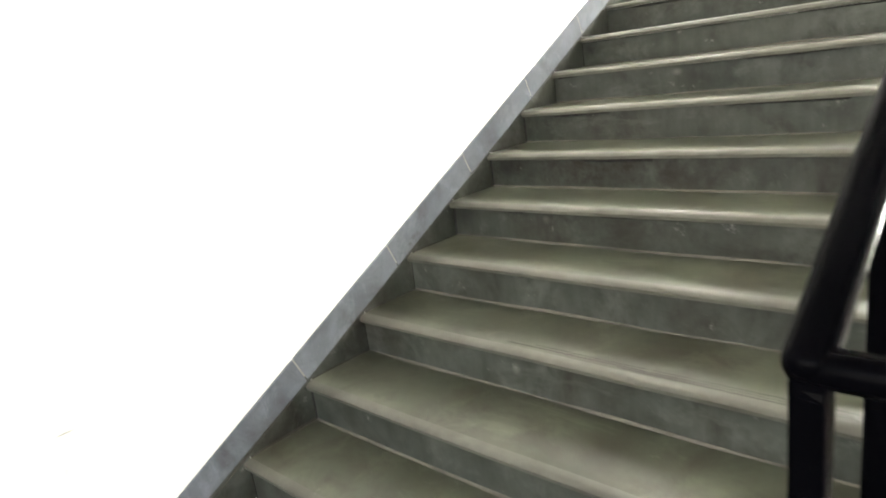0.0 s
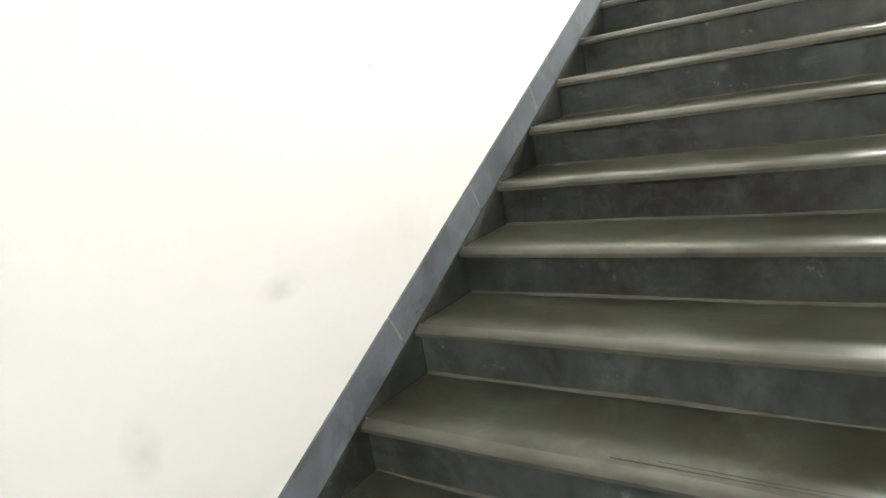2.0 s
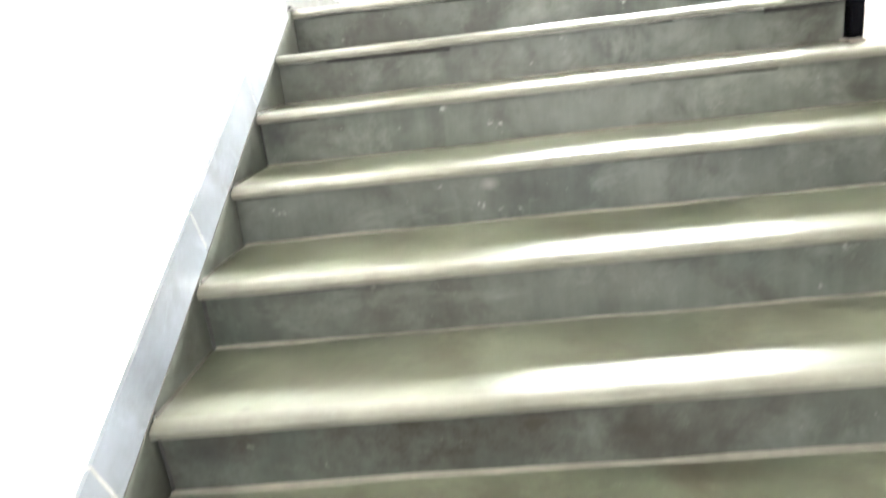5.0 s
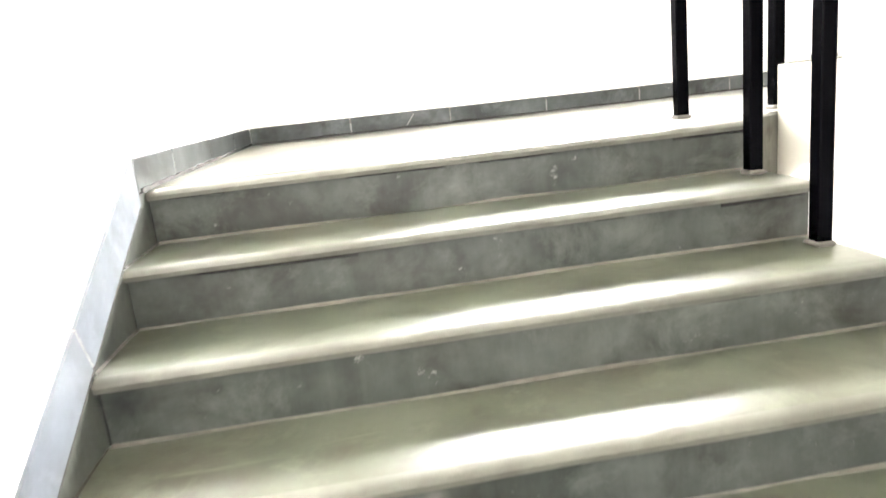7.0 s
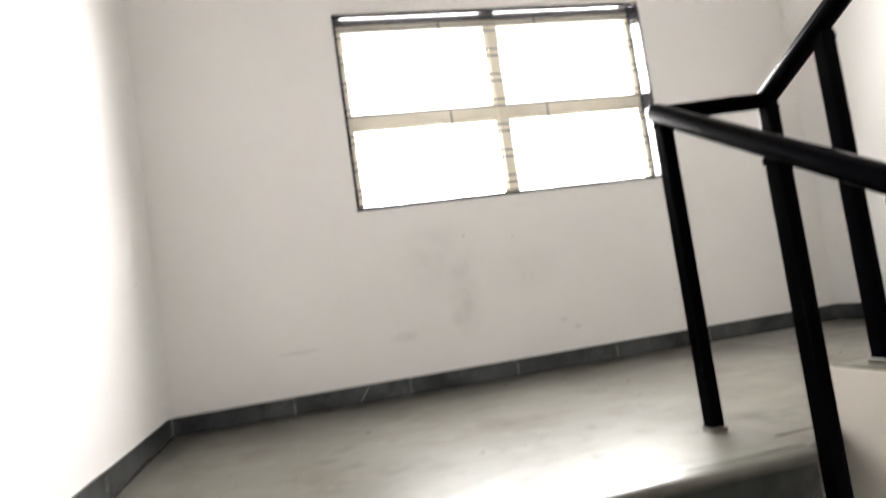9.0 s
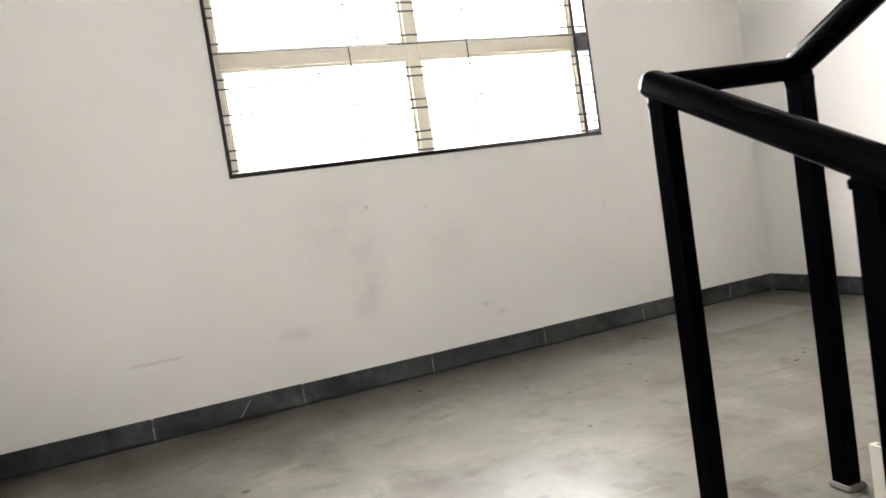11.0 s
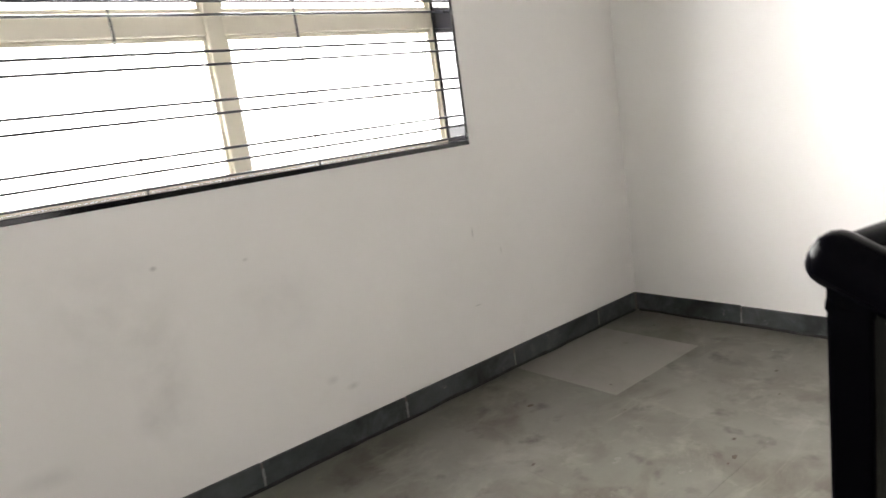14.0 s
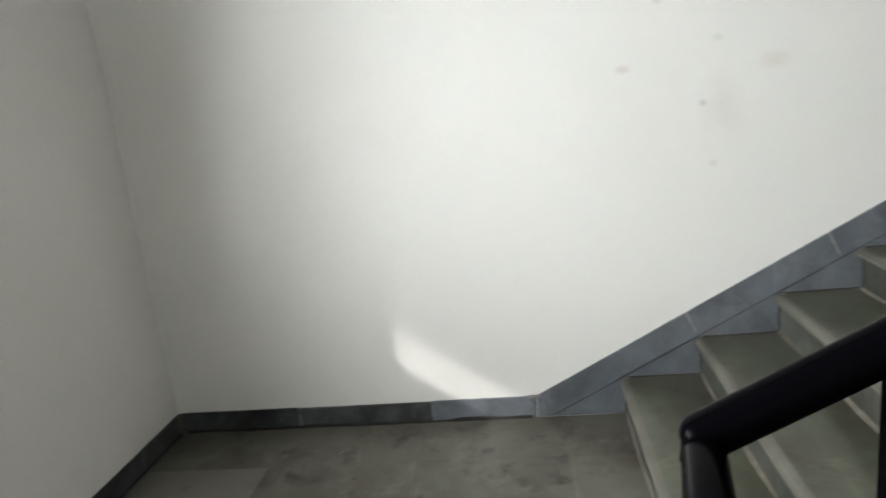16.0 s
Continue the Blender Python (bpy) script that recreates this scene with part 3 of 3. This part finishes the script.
bmesh.ops.subdivide_edges(bm, edges=[e for e in bm.edges if abs(e.verts[0].co.z - e.verts[1].co.z) > 0.05], cuts=6)
for v in bm.verts:
    v.co += Vector(noise.noise_vector(v.co * 60)) * 0.004
structure(part("trim", bm, CEMENT), "ragged pale mortar bead in the skirting corner", "mortar")
bm = box(WIDE - 0.016, WIDE - 0.002, 3.80, 3.862, LAND + 0.094, LAND + 0.104)
bmesh.ops.subdivide_edges(bm, edges=[e for e in bm.edges if abs(e.verts[0].co.y - e.verts[1].co.y) > 0.03], cuts=5)
for v in bm.verts:
    v.co += Vector(noise.noise_vector(v.co * 60)) * 0.004
structure(part("trim", bm, SMEAR), "pale mortar lump at the bend of the skirting", "mortar")
# edge of the landing between the flights
bm = bmesh.new()
rim = [(F1 + 0.006, 3.332), (F1 + 0.05, 3.352), (F1 + 0.10, 3.404), (F1 + 0.15, 3.430), (F2 - 0.004, M1 - 0.006), (F2 - 0.004, M1 - 0.0005), (F1 + 0.006, M1 - 0.0005)]
rings = [[bm.verts.new((x + dx, y + dy, LAND + dz)) for x, y in rim] for dx, dy, dz in ((0, 0.012, -0.002), (0, 0.0, -0.009), (0, -0.002, -0.03), (0, 0.0, -0.24))]
for v in rings[0][-2:] + rings[2][-2:]:
    v.co.y = M1 - 0.0005
for a, c in zip(rings, rings[1:]):
    for j in range(len(rim)):
        bm.faces.new((a[j], a[(j + 1) % len(rim)], c[(j + 1) % len(rim)], c[j]))
bm.faces.new(rings[0])
bm.faces.new(rings[-1][::-1])
structure(part("trim", bm, FLOOR), "broken stone edge of the landing at the stair well", "edge")
structure(part("ceiling", box(0, WIDE, FRONT, 0.41, UPPER - 0.17, UPPER - 0.1505), PLASTER), "white plastered underside of the upper floor", "ceiling")


# ---- railing ----
def bar(a, c, w, h, bevel):
    """A rounded bar from a to c, its upper face level across."""
    a, c = Vector(a), Vector(c)
    bm = box(-w / 2, w / 2, 0, (c - a).length, -h / 2, h / 2, bevel, 4)
    d = (c - a).normalized()
    side = d.cross(Vector((0, 0, 1))).normalized()
    m = Matrix((side, d, side.cross(d))).transposed().to_4x4()
    bmesh.ops.transform(bm, matrix=Matrix.Translation(a) @ m, verts=bm.verts)
    return bm


POST = 0.042


def railing(low, high, feet, label, lean=0.007):
    top = empty("railing", label, "railing", "stair railings")
    low, high = Vector(low), Vector(high)
    along = (high - low).normalized() * 0.026
    part("handrail", bar(low - along, high + along, 0.058, 0.057, 0.024), BLACK, top, smooth=True)
    for y, z in feet:
        f = (y - low.y) / (high.y - low.y)
        x, zr = low.x + f * (high.x - low.x) + (lean if 0.2 < y < 3.5 else 0.002), low.z + f * (high.z - low.z) - 0.015
        p = part("post", box(x - POST / 2, x + POST / 2, y - POST / 2, y + POST / 2, z + 0.004, zr, 0.004, 2), BLACK, top)
        bm = box(x - 0.028, x + 0.028, y - 0.028, y + 0.028, z - 0.002, z + 0.014, 0.007, 2)
        for v in bm.verts:
            v.co += Vector(noise.noise_vector(v.co * 31)) * 0.005
        part("foot", bm, CEMENT, p, "rough cement collar round the post's foot")
        weld = box(x - POST / 2 - 0.001, x + POST / 2 + 0.001, y - POST / 2 - 0.001, y + POST / 2 + 0.001, zr - 0.030, zr - 0.012, 0.003, 2)
        for v in weld.verts:
            v.co += Vector(noise.noise_vector(v.co * 43)) * 0.005
        part("weld", weld, BLACK, p)
    return top


RX1, RX2, RY, RY2 = 1.764, 2.099, 3.646, 3.585
ends = (1.798, 0.15, 0.985), (RX1, RY, 2.70)
feet = [(0.155, 0.0)] + [(k * T + 0.222, k * R) for k in range(1, N)] + [(RY - 0.015, LAND)]
rail = railing(*ends, feet, "glossy black painted steel stair railing with square posts", 0.016)
feet = [(RY2 + 0.002, LAND)] + [(M1 - (k - 1) * T - 0.12, LAND + k * R) for k in range(1, N)]
railing((RX2, RY2, 2.705), (RX2, 0.17, 4.45), feet, "glossy black painted steel railing of the second flight")
for x, y, y2, z in ((RX1, RY, RY2 - 0.004, 2.70), (1.798, 0.15, 0.15, 0.985)):
    part("link_bar", bar((x - 0.01, y, z - 0.004), (RX2 + 0.01, y2, z - 0.004), 0.048, 0.048, 0.020), BLACK, rail, smooth=True)
feet = [(M1 - (k - 1) * T - 0.12, LAND - UPPER + k * R) for k in range(2, N)] + [(0.165, 0.0)]
railing((RX2, RY, 2.70 - UPPER), (RX2, 0.15, 0.985), feet, "glossy black painted steel railing of the flight below")

# ---- window ----
win = structure(empty("window_1", "cream framed four-pane window with an iron grille and black granite lining", "window"), "", "")
Y0 = BACK + 0.004
for nm, bm in (("sill", box(WX0, WX1, Y0, BACK + 0.22, WZ0, WZ0 + 0.018, 0.002, 1)), ("lintel_lining", box(WX0, WX1, Y0, BACK + 0.20, WZ1 - 0.018, WZ1, 0.002, 1)),
               ("side_lining", box(WX0, WX0 + 0.016, Y0, BACK + 0.20, WZ0 + 0.019, WZ1 - 0.019, 0.002, 1)), ("side_lining", box(WX1 - 0.016, WX1, Y0, BACK + 0.20, WZ0 + 0.019, WZ1 - 0.019, 0.002, 1))):
    part(nm, bm, GRANITE, win, "polished black granite")
fx0, fx1, fz0, fz1, fy0, fy1 = WX0 + 0.017, WX1 - 0.017, WZ0 + 0.019, WZ1 - 0.019, BACK + 0.115, BACK + 0.165
XM, ZM = 1.985, 3.285
part("window_frame", box(fx0, fx1, fy0, fy1, fz0, fz0 + 0.008, 0.002, 2), CREAM, win)
part("window_frame", box(fx0, fx1, fy0, fy1, fz1 - 0.028, fz1, 0.004, 2), CREAM, win)
part("window_frame", box(fx0, fx0 + 0.026, fy0 + 0.001, fy1 - 0.001, fz0 + 0.0075, fz1 - 0.0275, 0.004, 2), CREAM, win)
part("window_frame", box(fx1 - 0.010, fx1, fy0 + 0.001, fy1 - 0.001, fz0 + 0.0075, fz1 - 0.0275, 0.004, 2), CREAM, win)
part("mullion", box(XM - 0.030, XM + 0.030, fy0 - 0.004, fy1 + 0.004, fz0 + 0.0075, fz1 - 0.0275, 0.005, 2), CREAM, win)
part("transom", box(fx0 + 0.0255, XM - 0.0301, fy0 - 0.001, fy1 + 0.001, ZM - 0.036, ZM + 0.036, 0.005, 2), CREAM, win)
part("transom", box(XM + 0.0301, fx1 - 0.0095, fy0 - 0.001, fy1 + 0.001, ZM - 0.036, ZM + 0.036, 0.005, 2), CREAM, win)
for a, c in ((fx0 + 0.0265, XM - 0.0305), (XM + 0.0305, fx1 - 0.0105)):
    for d, e in ((fz0 + 0.0085, ZM - 0.0365), (ZM + 0.0365, fz1 - 0.0285)):
        s = 0.014
        foot = 0.008 if d < ZM else s
        sash = part("sash", box(a, c, fy0 + 0.012, fy1 - 0.012, d, d + foot, 0.003, 1), CREAM, win)
        part("sash_rail", box(a, c, fy0 + 0.012, fy1 - 0.012, e - s, e, 0.003, 1), CREAM, sash)
        part("sash_stile", box(a, a + s, fy0 + 0.0125, fy1 - 0.0125, d + foot, e - s, 0.003, 1), CREAM, sash)
        part("sash_stile", box(c - s, c, fy0 + 0.0125, fy1 - 0.0125, d + foot, e - s, 0.003, 1), CREAM, sash)
        pane = part("pane", box(a + s - 0.004, c - s + 0.004, fy0 + 0.023, fy0 + 0.027, d + foot - 0.004, e - s + 0.004), GLASS, win)
        pane.visible_shadow = False


def rod(a, c, r, seg=8):
    bm = bmesh.new()
    a, c = Vector(a), Vector(c)
    m = (c - a).to_track_quat("Z", "Y").to_matrix().to_4x4()
    bmesh.ops.create_cone(bm, cap_ends=True, segments=seg, radius1=r, radius2=r, depth=(c - a).length, matrix=Matrix.Translation((a + c) / 2) @ m)
    return bm


grille = empty("window_grille", "thin black iron window grille of paired bars", "grille")
gy = BACK + 0.045
for z in (2.803, 2.85, 2.89, 3.0, 3.04, 3.15, 3.19, 3.30, 3.34, 3.45, 3.49, 3.60, 3.64, 3.75, 3.79, 3.835):
    part("grille_bar", rod((WX0 + 0.012, gy, z), (WX1 - 0.012, gy, z), 0.0041), IRON, grille)
for x in (1.655, 2.245):
    part("grille_upright", rod((x, gy + 0.0093, WZ0 + 0.012), (x, gy + 0.0093, WZ1 - 0.012), 0.0036), IRON, grille)

copy_thing(win, Matrix.Translation((0, 0, -UPPER)))
area("lower_window_daylight", (1.978, 5.73, 3.32 - UPPER), (1.978, 0, 1.75 - UPPER), 1.80, 0.98, 220, (1.0, 0.99, 0.955))

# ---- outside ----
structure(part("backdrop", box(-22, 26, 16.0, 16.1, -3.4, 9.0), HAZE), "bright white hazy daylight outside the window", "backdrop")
# The slab over the window is added, out of view, to hold back sun
structure(part("sunshade", box(WX0 - 0.3, WX1 + 0.3, BACK + 0.241, BACK + 0.69, WZ1 + 0.05, WZ1 + 0.13, 0.01, 1), CONCRETE), "unseen concrete slab added over the window to limit the sun", "sunshade")
# Unseen blocks added only to trim the sun into a small patch indoors
blocker = empty("neighbour_building", "unseen plastered block added outside to shape the sun patch", "building")
part("wall", box(-9.0, -1.30, 5.9, 9.0, -3.5, 12.0, 0.02, 1), PLASTER, blocker)
part("bay", box(-1.301, 0.6, 8.2, 9.0, 5.48, 12.0, 0.02, 1), PLASTER, blocker, "added overhang that cuts the sun patch's upper edge")
part("roof", box(-9.2, 0.8, 5.9, 9.2, 12.001, 12.25, 0.02, 1), CONCRETE, blocker)
